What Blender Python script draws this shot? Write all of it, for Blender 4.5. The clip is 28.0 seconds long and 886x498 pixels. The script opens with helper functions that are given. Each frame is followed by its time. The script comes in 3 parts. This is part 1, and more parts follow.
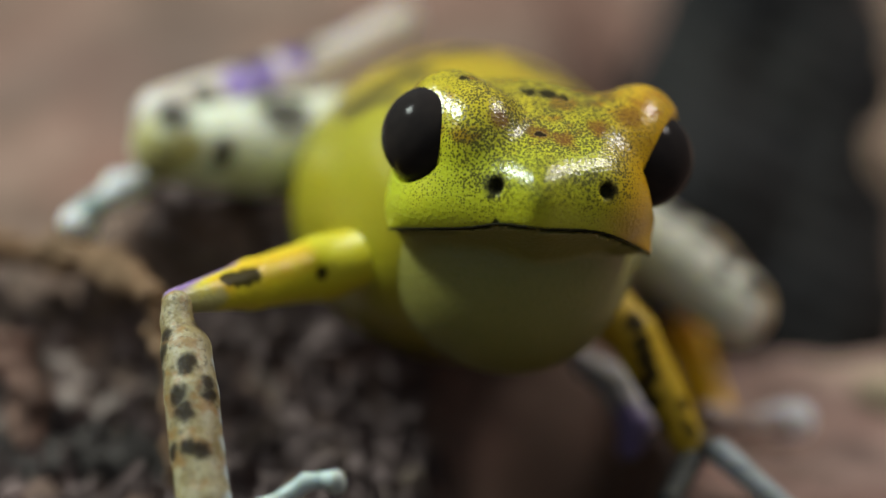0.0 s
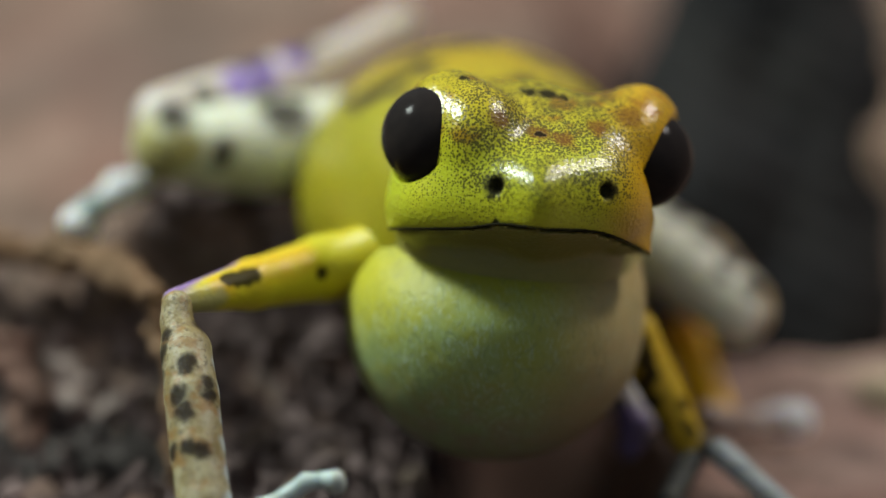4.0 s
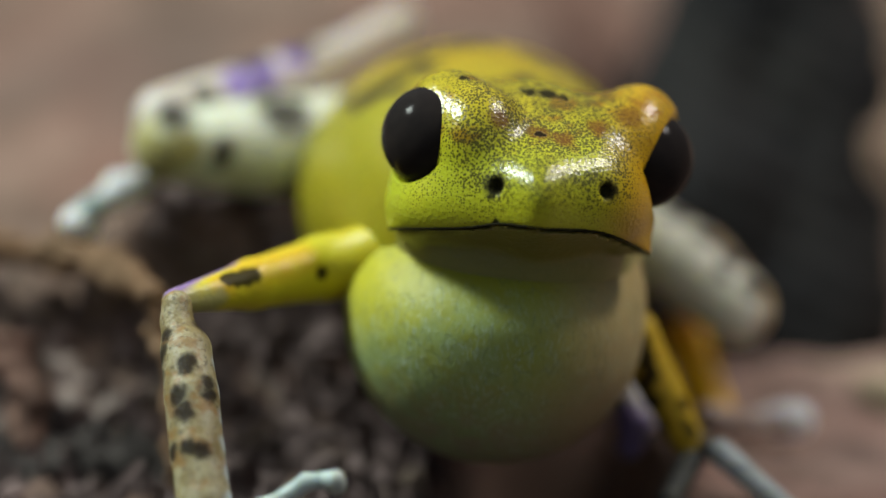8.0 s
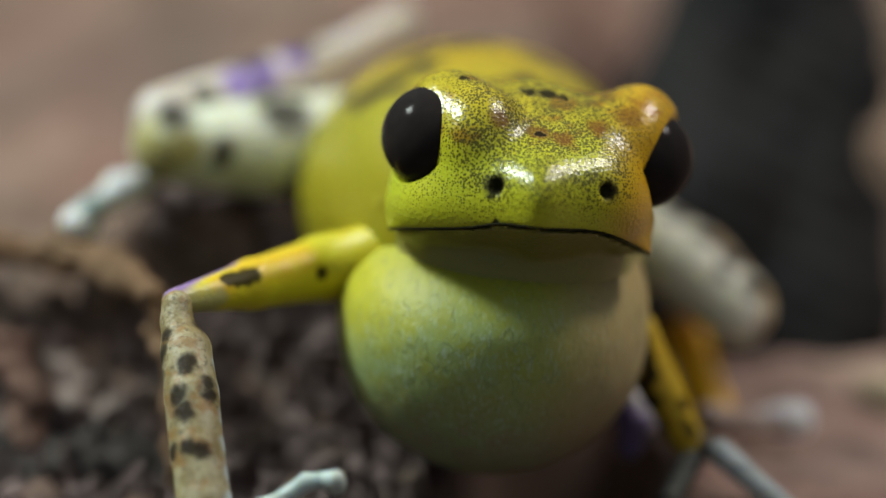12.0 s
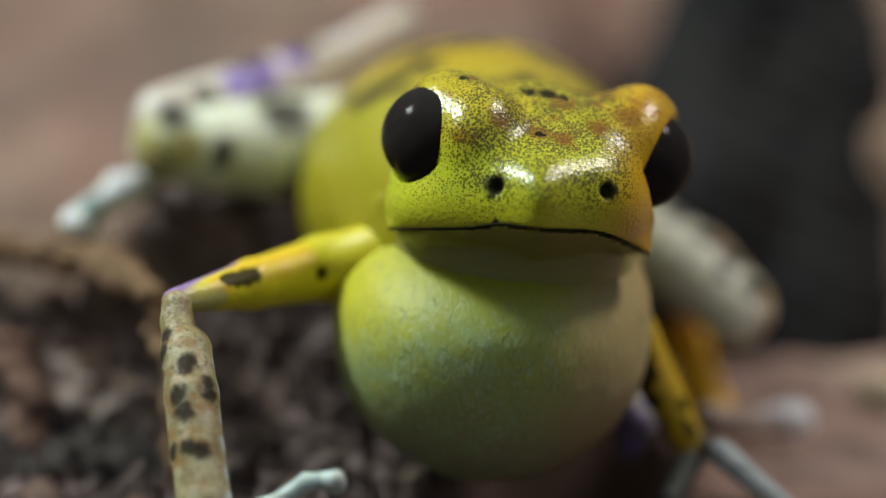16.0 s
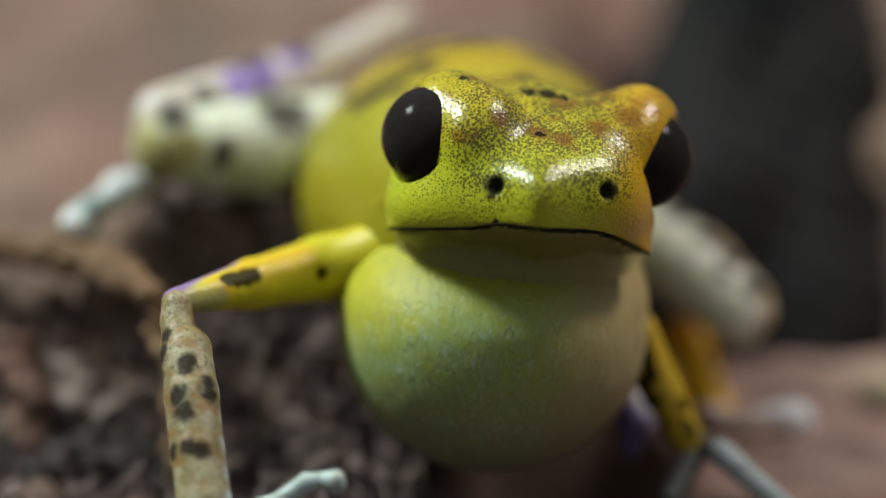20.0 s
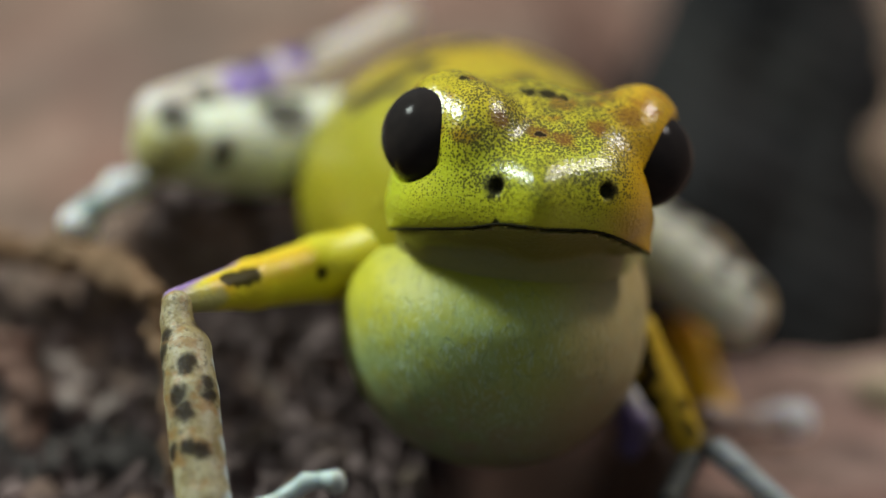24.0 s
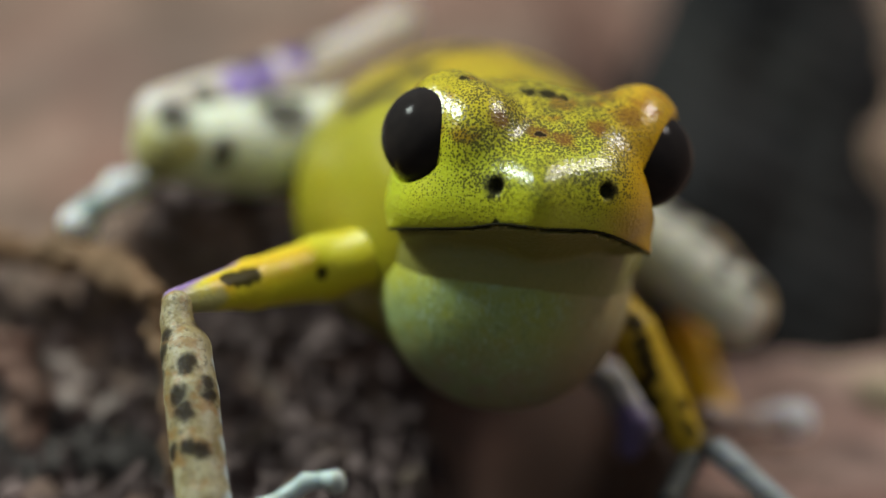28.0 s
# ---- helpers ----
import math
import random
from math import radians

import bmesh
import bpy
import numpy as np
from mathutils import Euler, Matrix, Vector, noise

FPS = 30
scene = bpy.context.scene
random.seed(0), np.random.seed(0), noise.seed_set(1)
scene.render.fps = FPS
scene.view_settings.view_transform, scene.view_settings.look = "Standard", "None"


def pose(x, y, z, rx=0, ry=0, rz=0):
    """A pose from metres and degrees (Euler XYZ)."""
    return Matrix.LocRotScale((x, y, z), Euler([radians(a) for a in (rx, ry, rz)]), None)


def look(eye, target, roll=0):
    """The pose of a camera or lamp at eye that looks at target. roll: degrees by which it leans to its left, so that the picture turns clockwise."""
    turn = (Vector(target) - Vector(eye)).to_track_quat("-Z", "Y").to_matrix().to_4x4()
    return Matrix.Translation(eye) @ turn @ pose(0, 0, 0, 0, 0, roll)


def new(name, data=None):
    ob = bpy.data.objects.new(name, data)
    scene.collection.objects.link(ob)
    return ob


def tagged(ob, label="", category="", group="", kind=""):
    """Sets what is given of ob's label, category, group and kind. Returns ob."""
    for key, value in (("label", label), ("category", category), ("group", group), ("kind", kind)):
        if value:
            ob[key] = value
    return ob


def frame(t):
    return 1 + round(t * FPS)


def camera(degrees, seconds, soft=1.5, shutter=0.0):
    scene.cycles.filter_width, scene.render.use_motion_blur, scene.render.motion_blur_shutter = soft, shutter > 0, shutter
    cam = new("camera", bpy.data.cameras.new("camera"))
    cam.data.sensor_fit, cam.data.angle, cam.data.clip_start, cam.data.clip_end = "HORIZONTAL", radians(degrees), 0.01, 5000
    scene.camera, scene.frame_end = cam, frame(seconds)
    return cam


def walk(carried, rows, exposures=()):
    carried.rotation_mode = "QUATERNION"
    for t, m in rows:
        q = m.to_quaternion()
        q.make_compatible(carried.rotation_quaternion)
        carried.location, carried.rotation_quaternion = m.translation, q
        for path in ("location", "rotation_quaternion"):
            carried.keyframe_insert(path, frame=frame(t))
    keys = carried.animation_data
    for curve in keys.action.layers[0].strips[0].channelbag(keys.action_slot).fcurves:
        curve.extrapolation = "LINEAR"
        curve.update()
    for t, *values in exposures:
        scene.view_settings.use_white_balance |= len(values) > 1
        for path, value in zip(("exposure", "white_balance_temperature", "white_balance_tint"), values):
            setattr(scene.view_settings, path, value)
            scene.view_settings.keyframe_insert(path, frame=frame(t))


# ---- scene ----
# A yellow poison frog calling on forest soil. Built at true size; MM turns millimetres into metres.
# The frog's own space: x to its left-hand side of the lens, y away from the lens, z up, in millimetres,
# with the origin on the line of sight at the distance of the head.
MM = 0.001
PITCH = 22.0
REACH = 127.7
cam = camera(14.0, 28.0, soft=1.6)
SIGHT = pose(0, 0, 0.012, -PITCH)
eye_at = SIGHT @ Vector((0, -REACH * MM, 0))
walk(cam, [(0.0, look(eye_at, SIGHT @ Vector((0, 0, 0)))), (28.0, look(eye_at, SIGHT @ Vector((0, 0, 0))))])
cam.data.dof.use_dof = True
cam.data.dof.focus_distance = (REACH - 0.6) * MM
cam.data.dof.aperture_fstop = 17.0

# ---- light ----
world = bpy.data.worlds.new("dim_room")
scene.world = world
world.use_nodes = True
world.node_tree.nodes["Background"].inputs[0].default_value = (0.86, 0.98, 1.1, 1)
wt = world.node_tree
direction = wt.nodes.new("ShaderNodeSeparateXYZ")
wt.links.new(wt.nodes.new("ShaderNodeTexCoord").outputs["Generated"], direction.inputs[0])
upward = wt.nodes.new("ShaderNodeMapRange")
for i, v in ((1, 0.0), (2, 1.0), (3, 0.10), (4, 0.44)):
    upward.inputs[i].default_value = v
upward.interpolation_type = "SMOOTHSTEP"
wt.links.new(direction.outputs[2], upward.inputs[0])
wt.links.new(upward.outputs[0], wt.nodes["Background"].inputs[1])


def area_lamp(name, place, aim, wide, deep, watts, colour):
    data = bpy.data.lights.new(name, "AREA")
    data.shape, data.size, data.size_y = "RECTANGLE", wide * MM, deep * MM
    data.energy, data.color = watts, colour
    ob = new(name, data)
    ob.matrix_world = look(Vector(place) * MM, Vector(aim) * MM)
    return ob


area_lamp("terrarium_lamp", (-96, 30, 120), (2, 6, 8), 32, 22, 0.32, (0.88, 1.0, 0.93))
area_lamp("warm_terrarium_lamp", (84, 44, 118), (2, 6, 8), 32, 22, 0.132, (1.0, 0.93, 0.86))
scene.view_settings.exposure = 0.0

# ---- shaping ----


def sight(x, y, z):
    """Widens x and z, given at the head's distance, to the depth y."""
    f = 1 + y / REACH
    return (x * f, y, z * f)


def back(x, y, z):
    """Like sight, for what lies behind the shoulders, where the body draws out."""
    return sight(x, 6 + (y - 6) * 1.25, z)


def smin(a, b, k):
    h = np.clip(0.5 + 0.5 * (b - a) / k, 0, 1)
    return b + (a - b) * h - k * h * (1 - h)


def smax(a, b, k):
    return -smin(-a, -b, k)


def ell(p, c, r):
    q = p - np.array(c)
    r = np.array(r, float)
    k0 = np.sqrt(((q / r) ** 2).sum(-1)) + 1e-9
    k1 = np.sqrt(((q / (r * r)) ** 2).sum(-1)) + 1e-9
    return k0 * (k0 - 1) / k1


def cap(p, a, b, ra, rb):
    a, b = np.array(a, float), np.array(b, float)
    d = b - a
    h = np.clip(((p - a) @ d) / (d @ d), 0, 1)
    return np.sqrt(((p - a - h[..., None] * d) ** 2).sum(-1)) - (ra + (rb - ra) * h)


def blend(p, pieces, k):
    d = None
    for kind, *rest in pieces:
        v = ell(p, *rest) if kind == "e" else cap(p, *rest)
        d = v if d is None else smin(d, v, k)
    return d


def sdf_data(name, f, lo, hi, h):
    """A closed smooth mesh round the places where f is below nought, in millimetres."""
    lo, hi = np.array(lo, float), np.array(hi, float)
    n = np.ceil((hi - lo) / h).astype(int) + 1
    axes = [lo[i] + h * np.arange(n[i]) for i in range(3)]
    grid = np.stack(np.meshgrid(*axes, indexing="ij"), -1)
    d = f(grid)
    inside = d < 0
    total = np.zeros(n - 1, int)
    corners = [(i, j, k) for i in (0, 1) for j in (0, 1) for k in (0, 1)]
    for i, j, k in corners:
        total += inside[i:n[0] - 1 + i, j:n[1] - 1 + j, k:n[2] - 1 + k]
    cells = np.argwhere((total > 0) & (total < 8))
    index = -np.ones(n - 1, int)
    index[tuple(cells.T)] = np.arange(len(cells))
    place = np.zeros((len(cells), 3))
    count = np.zeros(len(cells))
    for a in corners:
        for ax in range(3):
            if a[ax]:
                continue
            b = list(a)
            b[ax] = 1
            da, db = d[tuple((cells + a).T)], d[tuple((cells + b).T)]
            cross = (da < 0) != (db < 0)
            t = np.where(cross, da / np.where(cross, da - db, 1), 0)
            p = np.repeat(np.array([a], float), len(cells), 0)
            p[:, ax] += t
            place += p * cross[:, None]
            count += cross
    verts = lo + (cells + place / count[:, None]) * h
    for _ in range(2):
        e = h * 0.25
        g = np.stack([f(verts + np.eye(3)[i] * e) - f(verts - np.eye(3)[i] * e) for i in range(3)], -1) / (2 * e)
        v = f(verts)
        step = np.clip(v / np.maximum((g * g).sum(-1), 0.2), -h * 0.5, h * 0.5)
        verts = verts - g * step[:, None]
    faces = []
    for ax in range(3):
        u, w = (ax + 1) % 3, (ax + 2) % 3
        s0 = [slice(1, n[i] - 1) for i in range(3)]
        s1 = list(s0)
        s0[ax], s1[ax] = slice(0, n[ax] - 1), slice(1, n[ax])
        da, db = inside[tuple(s0)], inside[tuple(s1)]
        at = np.argwhere(da != db)
        flip = da[tuple(at.T)]
        for i in range(3):
            if i != ax:
                at[:, i] += 1
        eu, ew = np.eye(3, dtype=int)[u], np.eye(3, dtype=int)[w]
        q = np.stack([index[tuple((at - o).T)] for o in (0 * eu, eu, eu + ew, ew)], -1)
        q[~flip] = q[~flip][:, ::-1]
        faces.append(q)
    faces = np.concatenate(faces)
    faces = faces[(faces >= 0).all(1)]
    me = bpy.data.meshes.new(name)
    me.from_pydata((verts * MM).tolist(), [], faces.tolist())
    me.polygons.foreach_set("use_smooth", [True] * len(me.polygons))
    me.update()
    return me


def part(name, data, material, parent, label=""):
    ob = new(name, data)
    if not data.materials:
        data.materials.append(material)
    ob.parent = parent
    return tagged(ob, label)


def bm_data(name, bm, smooth=True):
    for face in bm.faces:
        face.smooth = smooth
    me = bpy.data.meshes.new(name)
    bm.to_mesh(me)
    bm.free()
    return me


# ---- materials ----


class Nodes:
    """A node material, built up from small steps."""

    def __init__(self, name):
        self.material = bpy.data.materials.new(name)
        self.material.use_nodes = True
        self.tree = self.material.node_tree
        self.bsdf = self.tree.nodes["Principled BSDF"]
        self.coord = self.tree.nodes.new("ShaderNodeTexCoord").outputs["Object"]

    def put(self, socket, value):
        if isinstance(value, bpy.types.NodeSocket):
            self.tree.links.new(value, socket)
        elif isinstance(value, tuple) and len(value) == 3 and socket.type == "RGBA":
            socket.default_value = (*value, 1)
        else:
            socket.default_value = value

    def set(self, **values):
        for key, value in values.items():
            self.put(self.bsdf.inputs[key.replace("_", " ")], value)
        return self.material

    def math(self, op, a, b=0.0, c=0.0, clamp=False):
        node = self.tree.nodes.new("ShaderNodeMath")
        node.operation, node.use_clamp = op, clamp
        for i, v in enumerate((a, b, c)):
            self.put(node.inputs[i], v)
        return node.outputs[0]

    def noise(self, size, detail=3.0, rough=0.55, warp=0.0, at=None):
        node = self.tree.nodes.new("ShaderNodeTexNoise")
        self.put(node.inputs["Vector"], at or self.coord)
        node.inputs["Scale"].default_value = 1 / (size * MM)
        node.inputs["Detail"].default_value = detail
        node.inputs["Roughness"].default_value = rough
        node.inputs["Distortion"].default_value = warp
        return node.outputs["Fac"]

    def cells(self, size, feature="F1", jitter=1.0, at=None):
        node = self.tree.nodes.new("ShaderNodeTexVoronoi")
        node.feature = feature
        self.put(node.inputs["Vector"], at or self.coord)
        node.inputs["Scale"].default_value = 1 / (size * MM)
        node.inputs["Randomness"].default_value = jitter
        return node.outputs["Distance"]

    def ramp(self, value, low, high, a=0.0, b=1.0):
        node = self.tree.nodes.new("ShaderNodeMapRange")
        node.interpolation_type = "SMOOTHSTEP"
        for i, v in enumerate((value, low, high, a, b)):
            self.put(node.inputs[i], v)
        return node.outputs[0]

    def mix(self, fac, a, b, how="MIX"):
        node = self.tree.nodes.new("ShaderNodeMix")
        node.data_type, node.blend_type = "RGBA", how
        self.put(node.inputs[0], fac)
        self.put(node.inputs[6], a)
        self.put(node.inputs[7], b)
        return node.outputs[2]

    def axis(self, i):
        node = self.tree.nodes.new("ShaderNodeSeparateXYZ")
        self.put(node.inputs[0], self.coord)
        return node.outputs[i]

    def warped(self, size, amount):
        """The coordinates, shifted by noise of that size, in millimetres."""
        tex = self.tree.nodes.new("ShaderNodeTexNoise")
        self.put(tex.inputs["Vector"], self.coord)
        tex.inputs["Scale"].default_value = 1 / (size * MM)
        add = self.tree.nodes.new("ShaderNodeVectorMath")
        add.operation = "MULTIPLY_ADD"
        self.put(add.inputs[0], tex.outputs["Color"])
        add.inputs[1].default_value = (2 * amount * MM,) * 3
        sub = self.tree.nodes.new("ShaderNodeVectorMath")
        sub.operation = "SUBTRACT"
        sub.inputs[1].default_value = (amount * MM,) * 3
        self.put(add.inputs[2], self.coord)
        self.put(sub.inputs[0], add.outputs[0])
        return sub.outputs[0]

    def spots(self, places, soft=0.25, at=None):
        """1 inside round marks (x, y, z, radius) in millimetres, 0 outside."""
        total = 0.0
        for x, y, z, r in places:
            node = self.tree.nodes.new("ShaderNodeVectorMath")
            node.operation = "DISTANCE"
            self.put(node.inputs[0], at or self.coord)
            node.inputs[1].default_value = (x * MM, y * MM, z * MM)
            m = self.ramp(node.outputs["Value"], r * (1 - soft) * MM, r * (1 + soft) * MM, 1.0, 0.0)
            total = self.math("MAXIMUM", total, m)
        return total

    def bump(self, height, depth, strength=1.0):
        node = self.tree.nodes.new("ShaderNodeBump")
        node.inputs["Strength"].default_value = strength
        node.inputs["Distance"].default_value = depth * MM
        self.put(node.inputs["Height"], height)
        self.put(self.bsdf.inputs["Normal"], node.outputs[0])
        return node


def skin(n, colour, rough=0.32, sss=0.25, bump=0.02):
    grain = n.noise(0.22, 2)
    n.bump(n.math("ADD", grain, n.math("MULTIPLY", n.cells(0.16), 0.8)), bump)
    m = n.set(Base_Color=colour, Roughness=rough, Subsurface_Weight=sss, Subsurface_Scale=0.5 * MM)
    n.bsdf.inputs["Subsurface Radius"].default_value = (1.0, 0.75, 0.2)
    return m


def head_skin():
    n = Nodes("head_skin")
    base = n.mix(n.noise(2.2, 2), (0.35, 0.40, 0.016), (0.45, 0.42, 0.018))
    base = n.mix(n.ramp(n.axis(0), 5.0 * MM, 7.2 * MM, 0.0, 0.9), base, (0.47, 0.25, 0.004))
    top = n.ramp(n.axis(2), 0.9 * MM, 2.8 * MM)
    base = n.mix(n.ramp(n.axis(2), 2.6 * MM, 5.6 * MM, 0.0, 0.5), base, (0.43, 0.26, 0.010))
    rust = n.math("MULTIPLY", n.ramp(n.noise(1.2, 3), 0.5, 0.64), n.ramp(n.axis(2), 2.6 * MM, 4.2 * MM))
    base = n.mix(n.math("MULTIPLY", rust, 0.75), base, (0.26, 0.10, 0.003))
    fine = n.warped(0.3, 0.03)
    net = n.cells(0.098, jitter=0.8, at=fine)
    fade = n.math("MULTIPLY", n.ramp(n.axis(2), 0.7 * MM, 2.3 * MM, 0.45, 1.0), n.ramp(n.noise(1.1, 3), 0.3, 0.62, 0.8, 1.1))
    side = n.math("MULTIPLY", n.ramp(n.axis(0), -0.6 * MM, 1.4 * MM, 0.65, 1.0), n.ramp(n.axis(0), 6.0 * MM, 7.4 * MM, 1.0, 0.5))
    reach = n.math("MULTIPLY", n.math("MULTIPLY", fade, side), n.ramp(n.axis(2), 2.6 * MM, 4.6 * MM, 0.54, 0.58))
    dark = n.ramp(n.math("SUBTRACT", net, reach), -0.13, 0.07, 1.0, 0.0)
    base = n.mix(n.math("MULTIPLY", dark, 0.84), base, (0.034, 0.030, 0.008))
    edge = n.warped(0.35, 0.22)
    base = n.mix(n.math("MULTIPLY", n.spots(on_head(((3.4, 4.1, 0.45), (5.5, 4.3, 0.4), (4.2, 3.9, 0.4), (2.0, 4.6, 0.35), (6.6, 4.7, 0.5))), 0.5, edge), 0.75), base, (0.15, 0.055, 0.004))
    marks = n.spots(on_head(((1.93, 2.24, 0.5), (5.76, 2.05, 0.44), (3.05, 5.55, 0.3), (3.7, 5.5, 0.36), (4.25, 5.36, 0.28),
                             (0.75, 6.05, 0.22), (3.42, 4.05, 0.16), (1.9, 0.9, 0.16))), 0.25, edge)
    base = n.mix(n.math("MULTIPLY", marks, 0.95), base, (0.012, 0.01, 0.008))
    n.set(Specular_IOR_Level=n.math("MULTIPLY_ADD", marks, -0.3, 0.33))
    return skin(n, base, n.math("MULTIPLY_ADD", marks, 0.5, 0.26), 0.2, 0.018)


def body_skin():
    n = Nodes("body_skin")
    base = n.mix(n.noise(3, 2), (0.26, 0.255, 0.010), (0.35, 0.28, 0.011))
    base = n.mix(n.ramp(n.axis(2), 4.5 * MM, 8 * MM, 0.0, 0.7), base, (0.42, 0.25, 0.006))
    blot = n.math("MULTIPLY", n.ramp(n.noise(2.6, 2, at=n.warped(2, 0.6)), 0.5, 0.58), n.ramp(n.axis(2), 3 * MM, 5.5 * MM))
    streak = [on_shape(lambda p: blend(p, BODY_PIECES, 2.0), x, z) + (r,) for x, z, r in ((-3.4, 4.6, 0.3), (-3.1, 4.85, 0.4), (-2.7, 5.05, 0.45), (-2.3, 5.2, 0.45), (-1.9, 5.3, 0.4))]
    blot = n.math("MAXIMUM", blot, n.spots(streak, 0.5, n.warped(1.2, 0.4)))
    return skin(n, n.mix(n.math("MULTIPLY", blot, 0.85), base, (0.07, 0.05, 0.01)))


def sac_skin():
    n = Nodes("sac_skin")
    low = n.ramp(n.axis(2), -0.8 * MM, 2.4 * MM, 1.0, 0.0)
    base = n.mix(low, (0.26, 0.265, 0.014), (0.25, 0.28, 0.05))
    # Browner, slightly darker underside: part of its shade is put into the colour.
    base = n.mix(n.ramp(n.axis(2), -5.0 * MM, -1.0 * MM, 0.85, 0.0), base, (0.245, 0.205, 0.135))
    # Pink-brown on the right puts the warm lamp's light into the colour.
    base = n.mix(n.ramp(n.axis(0), 0.8 * MM, 4.2 * MM, 0.0, 0.75), base, (0.33, 0.225, 0.115))
    patch = n.math("MULTIPLY", n.ramp(n.noise(1.0, 3, 0.6, at=n.warped(0.8, 0.3)), 0.36, 0.64), n.ramp(n.axis(0), -1.0 * MM, 2.5 * MM, 0.8, 0.1))
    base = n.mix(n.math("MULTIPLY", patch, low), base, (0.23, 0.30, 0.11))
    flank = n.math("MULTIPLY", n.ramp(n.axis(0), -4.4 * MM, -1.6 * MM, 1.0, 0.0), n.ramp(n.axis(2), -1.6 * MM, 1.8 * MM))
    base = n.mix(n.math("MULTIPLY", flank, 0.9), base, (0.44, 0.41, 0.016))
    long = n.tree.nodes.new("ShaderNodeMapping")
    long.inputs["Rotation"].default_value = (0.0, -0.65, 0.0)
    long.inputs["Scale"].default_value = (1.0, 1.0, 0.42)
    n.put(long.inputs["Vector"], n.warped(0.7, 0.16))
    cloud = n.ramp(n.noise(0.9, 3, 0.6), 0.38, 0.62)
    # Pale flecks paint wrinkle highlights, strongest on the lamp-lit left.
    fleck = n.math("MULTIPLY", n.ramp(n.noise(0.16, 3, 0.65, at=long.outputs[0]), 0.46, 0.66), n.math("MULTIPLY_ADD", cloud, 0.7, 0.3))
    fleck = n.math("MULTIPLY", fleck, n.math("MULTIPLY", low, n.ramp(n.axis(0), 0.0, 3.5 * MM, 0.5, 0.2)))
    base = n.mix(fleck, base, (0.36, 0.45, 0.34))
    crease = n.ramp(n.cells(0.42, "DISTANCE_TO_EDGE", at=long.outputs[0]), 0.0, 0.11, 1.0, 0.0)
    crease = n.math("MULTIPLY", crease, n.ramp(n.noise(0.5, 2), 0.45, 0.62))
    # Creases are shaded by colour as well as by the bump.
    base = n.mix(n.math("MULTIPLY", crease, 0.3), base, (0.10, 0.12, 0.06))
    height = n.math("ADD", n.noise(0.26, 3, 0.55, at=long.outputs[0]), n.math("MULTIPLY", n.noise(0.9, 2), 1.2))
    n.bump(n.math("SUBTRACT", height, n.math("MULTIPLY", crease, 0.25)), 0.03)
    m = n.set(Base_Color=base, Roughness=0.5, Specular_IOR_Level=0.3, Subsurface_Weight=0.3, Subsurface_Scale=0.5 * MM)
    n.bsdf.inputs["Subsurface Radius"].default_value = (1.0, 0.85, 0.35)
    return m


def throat_skin():
    n = Nodes("throat_skin")
    base = n.mix(n.noise(1.8, 3), (0.18, 0.17, 0.033), (0.205, 0.19, 0.045))
    base = n.mix(n.math("MULTIPLY", n.ramp(n.noise(0.3, 3), 0.5, 0.62), 0.35), base, (0.16, 0.16, 0.03))
    return skin(n, base, 0.42, 0.25, 0.03)


def arm_skin(name, marks, purple=(), a=(0.52, 0.48, 0.012), b=(0.56, 0.43, 0.012), pale=(), warm=()):
    n = Nodes(name)
    base = n.mix(n.noise(2.5, 2), a, b)
    edge = n.warped(0.4, 0.2)
    if warm:
        base = n.mix(n.math("MULTIPLY", n.spots(warm, 0.7, edge), 0.7), base, (0.58, 0.34, 0.010))
    if pale:
        base = n.mix(n.math("MULTIPLY", n.spots(pale, 0.5, edge), 0.8), base, (0.33, 0.32, 0.15))
    if purple:
        base = n.mix(n.spots(purple, 0.6), base, (0.24, 0.15, 0.31))
    spot = n.spots(marks, 0.2, edge)
    base = n.mix(n.math("MULTIPLY", spot, 0.95), base, (0.02, 0.015, 0.008))
    n.set(Specular_IOR_Level=n.math("MULTIPLY_ADD", spot, -0.32, 0.38))
    return skin(n, base, n.ramp(n.noise(0.8, 3), 0.35, 0.65, 0.36, 0.52), 0.25, 0.018)


def limb_skin(name, a, b, marks=(), purple=(), dark=0.0, rusty=0.0, tint=(0.22, 0.14, 0.42), rough=0.36):
    n = Nodes(name)
    base = n.mix(n.ramp(n.noise(1.0, 4, 0.65), 0.4, 0.6), a, b)
    rust = n.ramp(n.noise(0.7, 3, 0.6), 0.52, 0.62)
    speck = n.math("MULTIPLY", n.ramp(n.noise(0.2, 3, 0.6), 0.55, 0.68), rusty)
    base = n.mix(speck, base, (0.05, 0.035, 0.02))
    base = n.mix(n.math("MULTIPLY", rust, rusty), base, (0.24, 0.12, 0.03))
    edge = n.warped(0.5, 0.3)
    if purple:
        base = n.mix(n.spots(purple, 0.45, edge), base, tint)
    blot = n.math("MULTIPLY", n.ramp(n.noise(1.1, 2, at=n.warped(1, 0.4)), 0.56, 0.62), dark)
    if marks:
        blot = n.math("MAXIMUM", blot, n.math("MULTIPLY", n.spots(marks, 0.45, edge), 0.93))
    base = n.mix(blot, base, (0.02, 0.015, 0.012))
    n.set(Specular_IOR_Level=n.math("MULTIPLY_ADD", blot, -0.28, 0.32))
    return skin(n, base, rough)


def eye_black():
    n = Nodes("eye_black")
    return n.set(Base_Color=n.mix(n.noise(0.5), (0.012, 0.010, 0.010), (0.022, 0.018, 0.016)), Roughness=0.15, Specular_IOR_Level=0.03)


